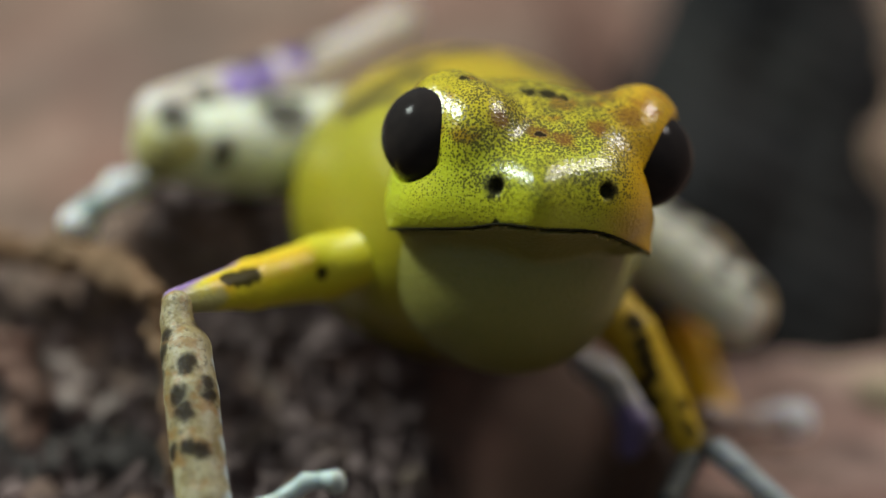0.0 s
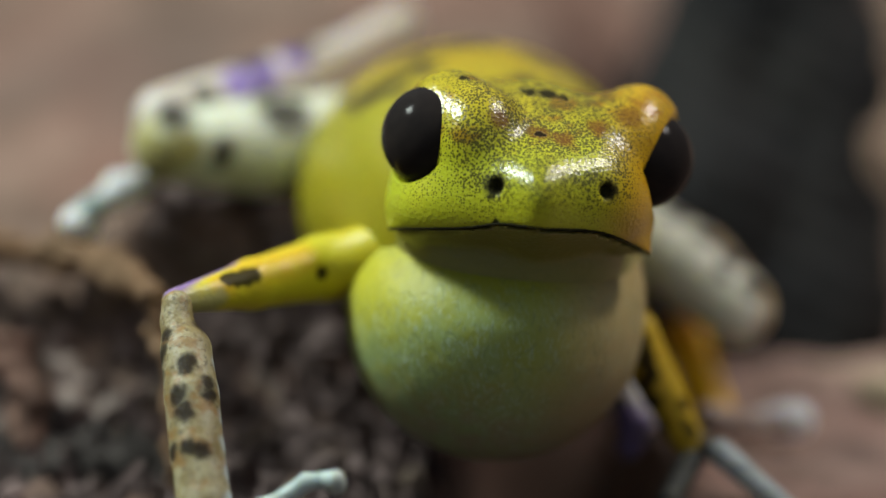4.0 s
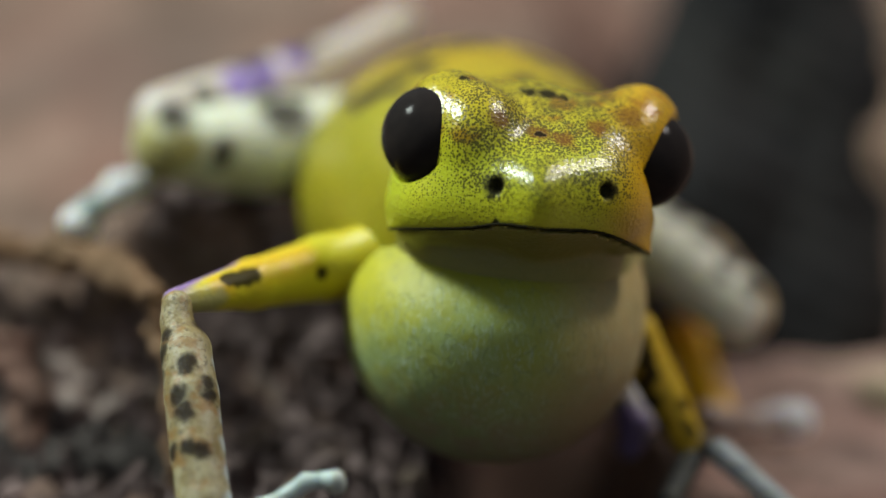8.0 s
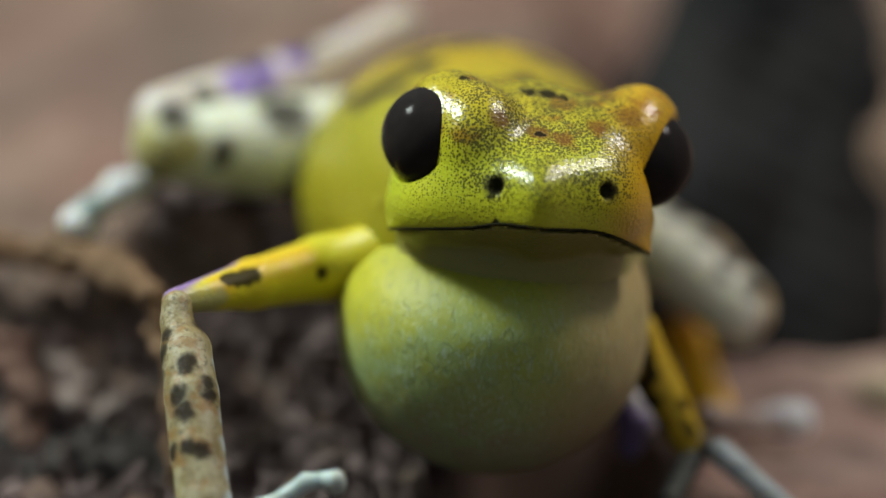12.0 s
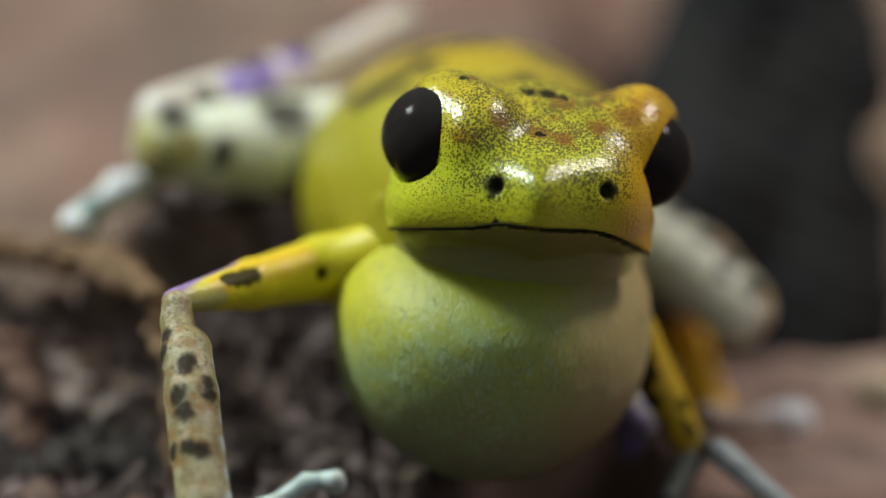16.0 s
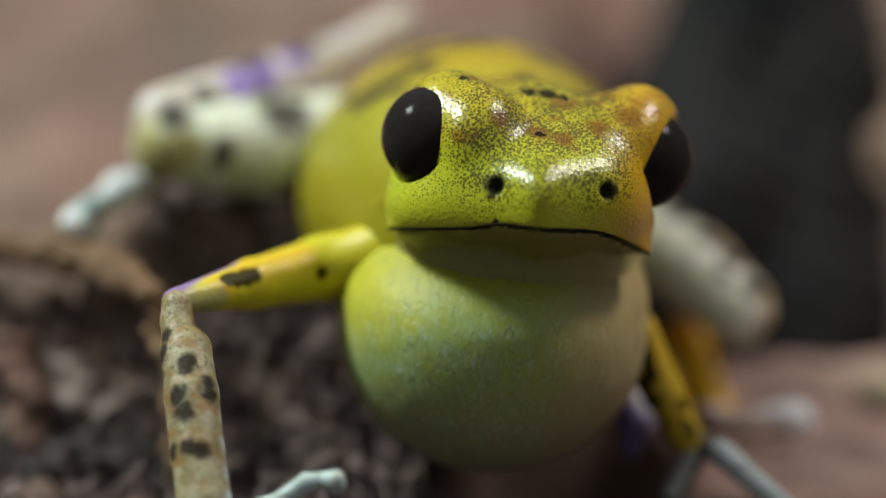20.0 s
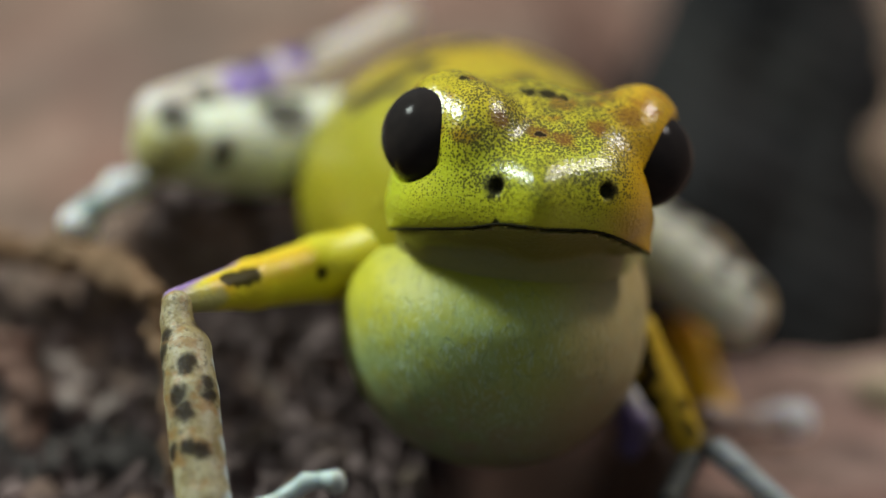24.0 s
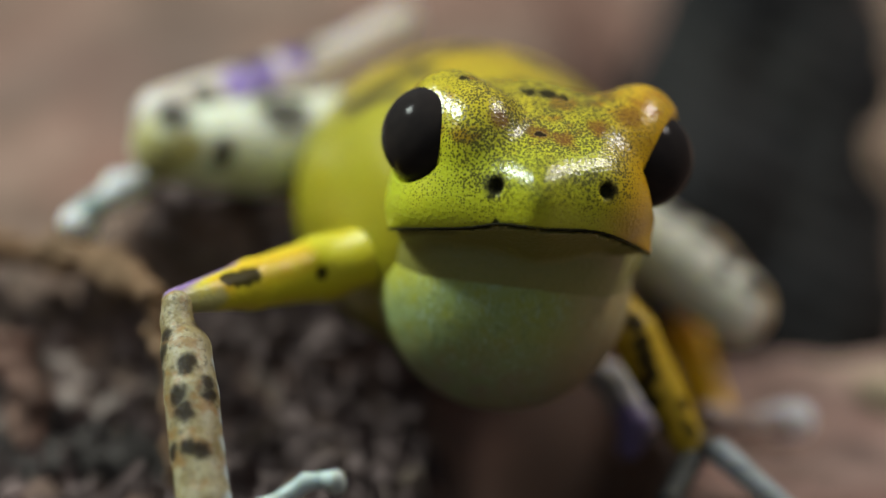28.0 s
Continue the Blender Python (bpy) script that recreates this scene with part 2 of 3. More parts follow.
def soil_matter(name, a, b, rough=0.85, size=3.0, red=0.0):
    n = Nodes(name)
    base = n.mix(n.ramp(n.noise(size, 5), 0.3, 0.7), a, b)
    base = n.mix(n.math("MULTIPLY", n.ramp(n.noise(size * 0.25, 4), 0.5, 0.7), 0.6), base, (0.012, 0.009, 0.008))
    if red:
        # Redder soil to the right, lightened in colour in place of stronger lamp light.
        patch = n.ramp(n.noise(size * 0.8, 4, 0.6), 0.36, 0.6, 0.35, 0.8)
        base = n.mix(n.math("MULTIPLY", n.ramp(n.axis(0), 6 * MM, 14 * MM), patch), base, (0.335, 0.23, 0.19))
        base = n.mix(n.math("MULTIPLY", n.ramp(n.noise(size * 1.7, 2), 0.42, 0.62), red), base, (0.215, 0.115, 0.09))
        base = n.mix(n.math("MULTIPLY", n.ramp(n.noise(size * 2.4, 3), 0.52, 0.66), 0.45), base, (0.09, 0.065, 0.055))
    n.bump(n.noise(size * 0.3, 5, 0.7), 0.25)
    return n.set(Base_Color=base, Roughness=rough, Specular_IOR_Level=0.15)


EARTH = soil_matter("earth", (0.108, 0.069, 0.051), (0.19, 0.129, 0.10), 0.85, 6, 0.45)


def clod_matter():
    n = Nodes("clod_earth")
    pick = n.tree.nodes.new("ShaderNodeNewGeometry").outputs["Random Per Island"]
    base = n.mix(n.ramp(pick, 0.2, 0.75), (0.09, 0.061, 0.057), (0.16, 0.112, 0.104))
    base = n.mix(n.ramp(pick, 0.85, 0.97), base, (0.21, 0.155, 0.115))
    base = n.mix(n.math("MULTIPLY", n.noise(1.6, 4), 0.6), base, (0.07, 0.05, 0.045))
    n.bump(n.noise(0.5, 4, 0.7), 0.2)
    return n.set(Base_Color=base, Roughness=0.75, Specular_IOR_Level=0.2)


CLOD = clod_matter()
PALE_CLOD = soil_matter("pale_clod_earth", (0.17, 0.135, 0.12), (0.25, 0.20, 0.175), 0.85, 2.0)
# Blackish soil colour with the shade of holes painted in.
SHADE_CLOD = soil_matter("shade_clod_earth", (0.025, 0.02, 0.018), (0.06, 0.05, 0.045), 0.7, 1.5)
ROOT = soil_matter("root_bark", (0.15, 0.085, 0.045), (0.21, 0.13, 0.075), 0.75, 1.6)
REDBARK = soil_matter("red_bark", (0.11, 0.06, 0.045), (0.17, 0.10, 0.075), 0.8, 2.5)
# Near-black colour that stands in for the deep shade of the hollow.
HOLLOW_SHADE = soil_matter("hollow_shade", (0.012, 0.012, 0.013), (0.023, 0.022, 0.021), 0.9, 4)
STONE = soil_matter("pale_stone", (0.24, 0.18, 0.12), (0.33, 0.26, 0.18), 0.7, 3)

# ---- ground ----


def ease(v, mid, width):
    return 1 / (1 + math.exp(-max(-40, min(40, (v - mid) / width))))


def ground_height(x, y):
    """Millimetres: a bank on one side, lower soil on the other, and a deep hollow behind it."""
    bank = 1 - ease(x, 1.0 + 0.22 * max(0, min(y - 4, 30)), 1.3)
    bank = max(bank, ease(y, 58, 1.0), ease(x, 26, 1.0) * ease(y, 27, 1.5))
    high = -0.4 + 5.8 * ease(y, 11, 2.0)
    low = 1.8 - 0.25 * max(-2, min(y, 17))
    z = low + (high - low) * bank
    hollow = ease(y, 25, 0.6) * (1 - ease(y, 57, 0.7)) * ease(x, 7.2 + max(0, y - 30) * 0.25, 0.6) * (1 - ease(x, 25, 0.7))
    gap = ease(x, 0.5, 0.6) * (1 - ease(x, 7.8, 0.5)) * (1 - ease(y, 19, 1.0)) * ease(y, -14, 1.0)
    side = ease(x, -13.0, 0.5) * (1 - ease(x, 0, 1))
    # Trench added below the thigh, shaped to give the dark of the leg's shadow.
    shade_trench = side * ease(y, 13.2, 0.3) * (1 - ease(y, 16.8, 0.2))
    mound = 0.75 * ease(x, 14.5, 1.0) * ease(y, 14, 2.0) * (1 - ease(y, 30, 1))
    rest = side * ease(y, 12, 1.0) * (1 - ease(y, 25, 2.5))
    # The last term drops the unseen foreground, added to cut bounced light.
    return z - 40 * hollow - 16 * gap - 8 * shade_trench + mound + 1.8 * rest - 55 * (1 - ease(y, -17, 1.5))


def build_ground():
    nx, ny = 400, 400
    verts, faces = [], []
    for j in range(ny):
        v = j / (ny - 1)
        w = v * 2 - 1
        y = 16 + 480 * (abs(w) ** 3) * (1 if w > 0 else -1)
        for i in range(nx):
            u = i / (nx - 1) * 2 - 1
            x = -4 + 420 * (abs(u) ** 3) * (1 if u > 0 else -1)
            z = ground_height(x, y)
            p = Vector((x, y, 0))
            rough = (1 - ease(y, 9, 2)) * (1 - ease(x, 4, 1.5))
            z += 0.9 * noise.noise(p / 9) + (0.5 + 0.45 * rough) * noise.noise(p / 3.1) + (0.25 + 0.2 * rough) * noise.noise(p / 1.2) + 0.3 * rough * noise.noise(p / 0.5)
            verts.append((x * MM, y * MM, z * MM))
    for j in range(ny - 1):
        for i in range(nx - 1):
            a = j * nx + i
            faces.append((a, a + 1, a + nx + 1, a + nx))
    me = bpy.data.meshes.new("ground")
    me.from_pydata(verts, [], faces)
    me.polygons.foreach_set("use_smooth", [True] * len(faces))
    me.materials.append(EARTH)
    tagged(new("ground", me), "brown damp forest soil under the frog", "soil", kind="structure")


build_ground()


def lump_data(name, size, seed, material, stretch=(1, 1, 0.75), detail=4):
    """An irregular lump about as wide as twice its size, in millimetres."""
    bm = bmesh.new()
    bmesh.ops.create_icosphere(bm, subdivisions=detail, radius=1)
    off = Vector((seed * 3.7, seed * 1.9, 0))
    for v in bm.verts:
        r = 1 + 0.5 * noise.noise(v.co * 1.1 + off) + 0.4 * noise.noise(v.co * 2.7 + off) + 0.25 * noise.noise(v.co * 6 + off)
        v.co = Vector((v.co.x * stretch[0], v.co.y * stretch[1], v.co.z * stretch[2])) * (r * size * MM)
    me = bm_data(name, bm)
    me.materials.append(material)
    return me


def build_crumbs():
    """Loose crumbs over the bank before and beside the frog, one mesh."""
    rng = np.random.default_rng(4)
    bm = bmesh.new()
    bmesh.ops.create_icosphere(bm, subdivisions=1, radius=1)
    base = np.array([v.co for v in bm.verts])
    tris = np.array([[v.index for v in f.verts] for f in bm.faces])
    bm.free()
    verts, faces = [], []
    for i in range(18000):
        x, y = rng.uniform(-26, 6), rng.uniform(-16, 22)
        if (rng.random() < ease(y, 11, 1.0) and not (-12 < x < 0 and y < 22 and rng.random() < 0.8)) or (x > 1 and rng.random() < 0.6):
            continue
        size = 0.07 + 0.5 * rng.random() ** 4
        turn = np.array(Euler(rng.uniform(0, 6.3, 3)).to_matrix())
        shape = base * (1 + 0.55 * rng.uniform(-1, 1, (len(base), 1))) * rng.uniform(0.25, 1.9, 3)
        if rng.random() < 0.3:
            shape = shape * (3.0, 0.5, 0.5)
        z = ground_height(x, y) + size * 0.3 + 0.45 * rng.random() ** 2
        faces.append(tris + len(verts) * len(base))
        verts.append((shape @ turn.T * size + (x, y, z)) * MM)
    me = bpy.data.meshes.new("soil_crumbs")
    me.from_pydata(np.concatenate(verts).tolist(), [], np.concatenate(faces).tolist())
    me.materials.append(CLOD)
    tagged(new("soil_crumbs", me), "dark crumbly soil with pale bits", "soil", kind="stuff")


build_crumbs()


def build_clods():
    rng = np.random.default_rng(9)
    kinds = [lump_data("soil_clod", 1.0, k, CLOD) for k in range(5)]
    places = 0
    while places < 46:
        x, y = rng.uniform(-24, 3), rng.uniform(-9, 8)
        if -11.5 < x < -6 and y < 4:
            continue
        ob = new("soil_clod", kinds[places % 5])
        size = rng.uniform(0.35, 0.75)
        ob.matrix_world = Matrix.LocRotScale(Vector((x, y, ground_height(x, y) + size * 0.3)) * MM, Euler(rng.uniform(0, 6.3, 3)), Vector((size,) * 3))
        tagged(ob, "dark damp clod of crumbly soil", "soil clod", "clods on the bank")
        places += 1


build_clods()
for seed, x, y, z, size in ((6, -14.1, 13, -5.0, 1.7), (2, -16.0, 12.5, -6.4, 1.3), (7, -12.2, 12.5, -6.0, 1.1)):
    ob = new("soil_clod", lump_data("soil_clod", size, seed, PALE_CLOD, (1.3, 1.0, 0.8)))
    ob.location = SIGHT @ (Vector(sight(x, y, z)) * MM)
    tagged(ob, "pale greyish clod of dry soil", "soil clod", "clods on the bank")
# These blackish clods are added in place of shaded holes in the soil.
for seed, x, y, z, size in ((4, -14.6, 10.6, -8.0, 1.6), (9, -12.0, 10.6, -7.6, 1.3), (5, -10.6, 10.4, -7.9, 1.2), (1, -15.5, 11, -7.3, 1.0)):
    ob = new("soil_clod", lump_data("soil_clod", size, seed, SHADE_CLOD, (1.4, 1.0, 0.8)))
    ob.location = SIGHT @ (Vector(sight(x, y, z)) * MM)
    tagged(ob, "blackish clod of soil added for a shaded hole", "soil clod", "clods on the bank")
perch = new("soil_clod", lump_data("soil_clod", 1.9, 3, CLOD, (1.5, 1.1, 0.8)))
perch.location = Vector((-7.6, -4.9, 1.0)) * MM
tagged(perch, "dark damp clod of soil under the frog's fingers", "soil clod", "clods on the bank")

# ---- frog ----
frog = new("frog")
frog.matrix_world = SIGHT
tagged(frog, "yellow poison frog with black eyes, calling with a swollen throat", "frog")

LEFT_EYE, RIGHT_EYE = np.array((-0.36, 1.3, 4.02)), np.array((7.28, 2.6, 3.24))
LEFT_OUT = np.array((-0.93, -0.28, -0.2)) / np.linalg.norm((-0.93, -0.28, -0.2))
RIGHT_OUT = np.array((0.90, -0.14, -0.42)) / np.linalg.norm((0.90, -0.14, -0.42))


def mouth_height(x):
    return (0.70 + 0.16 * np.exp(-((x - 2.0) / 0.9) ** 2) - 0.06 * np.clip((x - 3) / 2, 0, 1)
            - 0.72 * np.clip((x - 5.0) / 2.2, 0, 1.5) ** 1.6)


def muzzle(p):
    """The wedge of the snout: a sloping forehead, a front that bows in plan, a rounded break between them."""
    x, y, z = p[..., 0], p[..., 1], p[..., 2]
    off = x - 3.35
    top = (z - 2.96 - 0.56 * (y + 2.2) + 0.32 * (np.sqrt(off * off + 0.25) - 0.5)) * 0.87
    front = (-2.85 + 1.0 * (np.sqrt(off * off + 0.25) - 0.5) + np.where(z < 2.2, 0.24, 0.16) * (z - 2.2) ** 2 - y) * 0.8
    lorum = smax(-0.80 * (x - 1.2) - 0.60 * (y + 1.7), 0.95 * (x - 6.1) - 0.31 * (y + 1.7), 0.3)
    d = smax(smax(smax(top, front, 1.0), lorum, 1.2), y - 3.2, 0.5)
    return smax(d, np.abs(x - 2.7) - 4.2, 0.6)


def head_outer(p):
    """The head before the mouth is cut."""
    d = blend(p, [("e", (3.1, 3.4, 3.15), (4.5, 3.3, 2.5)), ("e", (0.3, 1.75, 4.55), (1.75, 1.9, 1.9)),
                  ("e", (7.1, 3.2, 4.2), (1.55, 1.8, 1.75)), ("e", (2.8, 2.2, 1.6), (4.8, 3.6, 2.2)),
                  ("e", (1.25, 0.72, 3.75), (1.75, 1.95, 2.1)), ("e", (5.7, 2.3, 3.2), (1.6, 2.05, 2.05)), ("e", (6.9, 2.6, 3.6), (1.5, 2.0, 2.0)),
                  ("e", (1.8, 1.2, 2.2), (2.8, 2.2, 1.8)), ("e", (5.2, 1.2, 2.0), (2.0, 2.4, 1.7)), ("e", (1.7, 3.4, 4.45), (2.4, 2.4, 1.65)),
                  ("c", (-0.72, 2.3, 2.4), (-0.7, 2.5, 0.0), 1.1, 1.15), ("c", (6.4, 2.5, 2.0), (6.35, 2.5, -0.4), 1.1, 1.1)], 0.6)
    d = smin(d, muzzle(p), 1.0)
    for c, out, gap, wide in ((LEFT_EYE, LEFT_OUT, 0.5, 1.96), (RIGHT_EYE, RIGHT_OUT, 0.30, 2.15)):
        q = p - c
        d = smax(d, -np.maximum(np.sqrt((q * q).sum(-1)) - wide, gap - q @ out), 0.1)
    return d


def head_form(p):
    return smax(head_outer(p), mouth_height(p[..., 0]) - p[..., 2], 0.08)


def lip_shape(p):
    """A thin dark seam along the mouth."""
    return smax(head_outer(p) - 0.02, np.abs(p[..., 2] - mouth_height(p[..., 0]) - 0.02) - 0.045, 0.02)


def on_shape(f, x, z, near=-6.0):
    """The place where the line of sight through (x, z) meets a shape."""
    y = np.arange(near, 34, 0.02)
    g = 1 + y / REACH
    d = f(np.stack([x * g, y, z * g], -1))
    hit = np.argmax(d < 0) if (d < 0).any() else np.argmin(d)
    return (x * g[hit], y[hit], z * g[hit])


PITS = [np.array(on_shape(head_form, 1.93, 2.22)), np.array(on_shape(head_form, 5.76, 2.04))]


def head_shape(p):
    d = head_form(p)
    for c in PITS:
        q = (p - c) / (0.22, 0.36, 0.27)
        d = smax(d, 0.2 * (1 - np.sqrt((q * q).sum(-1))), 0.12)
    return d


def throat_shape(p):
    """The slack throat, tucked in under the chin."""
    below = mouth_height(p[..., 0]) - p[..., 2]
    chin = head_outer(p) + 0.10 + 1.9 * np.maximum(below, 0)
    d = smin(ell(p, (2.5, 5.6, 0.2), (4.6, 4.5, 4.85)), chin, 0.9)
    return smax(d, 0.04 - below, 0.05)


def on_head(marks):
    return [(*on_shape(head_shape, x, z), r) for x, z, r in marks]


def on_limb(joints, marks, k=0.12):
    pieces = [("c", a, b, ra, rb) for (a, ra), (b, rb) in zip(joints, joints[1:])]
    return [(*on_shape(lambda p: blend(p, pieces, k), x, z), r) for x, z, r in marks]


HEAD, SAC, EYE = head_skin(), sac_skin(), eye_black()
TOE = limb_skin("toe_skin", (0.28, 0.37, 0.36), (0.42, 0.50, 0.48), rusty=0.25)
head = part("head", sdf_data("head", head_shape, (-3.5, -4.5, -1.5), (10.5, 9, 7.2), 0.12), HEAD, frog, "yellow head with fine black stippling")
part("throat", sdf_data("throat", throat_shape, (-3.2, -4.0, -5.5), (8.8, 11, 2), 0.14), throat_skin(), frog, "slack olive-yellow throat under the chin")
LIP = Nodes("lip_dark")
LIP.set(Base_Color=LIP.mix(LIP.noise(0.6), (0.012, 0.010, 0.005), (0.03, 0.027, 0.009)), Roughness=0.8, Specular_IOR_Level=0.1)
part("mouth_line", sdf_data("mouth_line", lip_shape, (-2.6, -4.0, -1.4), (8.6, 3.0, 1.2), 0.06), LIP.material, head, "thin dark line of the closed mouth")


def ball(r, seg=32):
    bm = bmesh.new()
    bmesh.ops.create_uvsphere(bm, u_segments=seg, v_segments=seg // 2, radius=r * MM)
    return bm


for c, r in ((LEFT_EYE, 1.86), (RIGHT_EYE, 1.79)):
    e = part("eye", bm_data("eye", ball(r, 48)), EYE, head, "glossy black eye")
    e.location = Vector(c) * MM

BODY_PIECES = [("e", back(0.7, 14, 1.6), (6.8, 13.5, 6.15)), ("e", sight(2.4, 8.5, 0.8), (4.9, 6, 4.4)), ("e", sight(-0.9, 7.4, -0.3), (1.9, 3.0, 1.8))]
BODY = body_skin()
body = part("body", sdf_data("body", lambda p: blend(p, BODY_PIECES, 2.0), (-8, 0, -7), (11, 34, 10), 0.3), BODY, frog, "yellow body with dark blotches")


def limb(name, joints, material, parent, k=0.12, h=0.14, label=""):
    """A tapered limb through joints of (place, radius)."""
    pieces = [("c", a, b, ra, rb) for (a, ra), (b, rb) in zip(joints, joints[1:])]
    pts = np.array([j[0] for j in joints])
    r = max(j[1] for j in joints) + 3 * h
    return part(name, sdf_data(name, lambda p: blend(p, pieces, k), pts.min(0) - r, pts.max(0) + r, h), material, parent, label)


# fore limbs
ARM_A = [(sight(-0.5, 5.1, 0.3), 1.0), (sight(-2.3, 5.6, -0.1), 1.1), (sight(-4.2, 6.0, -0.66), 1.2), (sight(-6.8, 3.7, -1.26), 0.9), (sight(-9.5, 0.9, -1.84), 0.45)]
# The last black mark paints in the dark crease at the elbow.
ARM_SKIN_A = arm_skin("arm_skin", on_limb(ARM_A, ((-4.3, -0.85, 0.3), (-7.35, -1.02, 0.36), (-7.0, -0.98, 0.4), (-7.65, -1.06, 0.26), (-6.7, -0.92, 0.32), (-8.6, -2.5, 0.3))),
                      on_limb(ARM_A, [(-9.7 + 0.13 * i, -1.5 + 0.058 * i, 0.34 - 0.007 * i) for i in range(19)]),
                      pale=on_limb(ARM_A, ((-9.0, -2.0, 0.7), (-8.3, -2.0, 0.6), (-7.9, -1.7, 0.35))),
                      warm=on_limb(ARM_A, ((-7.2, -0.6, 0.6), (-6.5, -0.5, 0.7), (-5.8, -0.35, 0.7), (-5.1, -0.2, 0.6), (-7.8, -1.2, 0.5))))
limb("upper_arm", ARM_A, ARM_SKIN_A, frog, 0.3, label="yellow upper arm with black spots")
limb("neck_fold", [(sight(-1.1, 5.2, 3.3), 0.9), (sight(-1.45, 5.0, 1.6), 1.05), (sight(-1.4, 5.0, 0.4), 1.0)], BODY, frog, 0.5)
FORE_A = [(sight(-9.42, 0.3, -2.0), 0.55), (sight(-9.42, 0.1, -2.6), 0.58), (sight(-9.1, -0.4, -3.6), 0.9), (sight(-8.9, -1.4, -5.2), 0.96), (sight(-8.7, -2.4, -7.2), 0.95), (sight(-8.45, -3.2, -9.0), 0.95), (sight(-8.3, -3.6, -10.5), 0.95)]
# Right-edge tint paints a pale rim light; left-edge marks paint the shaded edge.
# The last dark mark continues the painted elbow crease.
FORE_SKIN = limb_skin("forearm_skin", (0.20, 0.15, 0.06), (0.32, 0.28, 0.165),
                      on_limb(FORE_A, ((-9.05, -3.95, 0.36), (-9.1, -4.2, 0.3), (-8.3, -4.75, 0.34), (-8.2, -5.2, 0.34), (-9.35, -5.2, 0.42), (-9.2, -5.75, 0.42), (-9.0, -7.0, 0.34),
                                       (-8.6, -7.1, 0.34), (-9.85, -3.1, 0.35), (-9.95, -3.8, 0.4), (-9.95, -4.6, 0.4), (-9.6, -7.2, 0.3), (-9.7, -8.0, 0.3), (-8.6, -2.75, 0.42))),
                      on_limb(FORE_A, ((-8.05, -4.1, 0.3), (-7.8, -5.0, 0.36), (-7.7, -6.0, 0.42), (-7.65, -7.0, 0.45), (-7.6, -8.0, 0.5), (-7.5, -9.0, 0.5))), rusty=0.6, tint=(0.38, 0.43, 0.43), rough=0.52)
limb("forearm", FORE_A, FORE_SKIN, frog, label="pale tan forearm with dark brown spots, rim light and edge shade painted on")
finger = limb("finger", [(sight(-8.2, -3.4, -10.0), 0.6), (sight(-5.8, -4, -8.95), 0.33), (sight(-4.85, -4.1, -8.25), 0.31), (sight(-3.95, -4.2, -8.15), 0.29)], TOE, frog)
limb("toe_disc", [(sight(-4.15, -4.2, -8.18), 0.31), (sight(-3.82, -4.3, -8.2), 0.36), (sight(-3.75, -4.2, -8.4), 0.33)], TOE, finger)
for tip in ((-11.2, -3.2, -9.9), (-9.4, -5.6, -10.2), (-7.0, -5.4, -10.0)):
    finger = limb("finger", [(sight(-8.4, -3.5, -9.4), 0.6), (sight(*tip), 0.36)], TOE, frog)
    limb("toe_disc", [(sight(*tip), 0.45), (sight(tip[0], tip[1] - 0.2, tip[2]), 0.45)], TOE, finger)
ARM_B = [(sight(5.0, 8.5, -1.4), 1.2), (sight(6.7, 8.4, -3.0), 0.95), (sight(7.75, 8.6, -5.0), 0.8), (sight(8.75, 8.8, -6.9), 0.6)]
# Black spots, with larger inner-side marks that also paint the arm's shaded half.
ARM_SKIN_B = arm_skin("arm_skin", on_limb(ARM_B, ((6.8, -2.6, 0.4), (7.05, -3.3, 0.4), (7.2, -3.9, 0.42), (7.35, -4.4, 0.35), (8.5, -5.5, 0.26), (8.85, -6.5, 0.24), (8.65, -6.2, 0.2), (7.3, -5.4, 0.45), (7.1, -4.8, 0.4), (7.7, -6.2, 0.4))), (), (0.40, 0.28, 0.008), (0.44, 0.27, 0.008))
limb("upper_arm", ARM_B, ARM_SKIN_B, frog, label="amber yellow upper arm with black spots and painted shade on the inner side")
GREY = limb_skin("grey_toe_skin", (0.24, 0.27, 0.27), (0.38, 0.42, 0.41), rough=0.6)
WRIST = limb_skin("wrist_skin", (0.06, 0.045, 0.03), (0.12, 0.1, 0.08), rough=0.65)
limb("forearm", [(sight(8.75, 8.8, -6.9), 0.55), (sight(9.3, 8.8, -7.0), 0.5), (sight(9.9, 8.0, -7.3), 0.42)], WRIST, frog)
DULL = limb_skin("dull_toe_skin", (0.03, 0.032, 0.028), (0.05, 0.052, 0.042), rough=0.7)
for a, b, hue in (((9.8, 8.0, -7.2), (12.5, 5.5, -9.5), GREY), ((8.8, 8.6, -7.4), (8.0, 7.0, -8.9), DULL)):
    finger = limb("finger", [(sight(*a), 0.5), (sight(*b), 0.42)], hue, frog)
    limb("toe_disc", [(sight(*b), 0.5), (sight(b[0], b[1] - 0.3, b[2]), 0.5)], hue, finger)

# hind limbs
PALE = limb_skin("pale_toe_skin", (0.55, 0.56, 0.56), (0.70, 0.71, 0.72))
THIGH_A = [(back(-2.6, 15.5, 3.9), 2.0), (back(-6.5, 13.5, 3.6), 1.95), (back(-9.7, 12, 3.65), 1.5)]
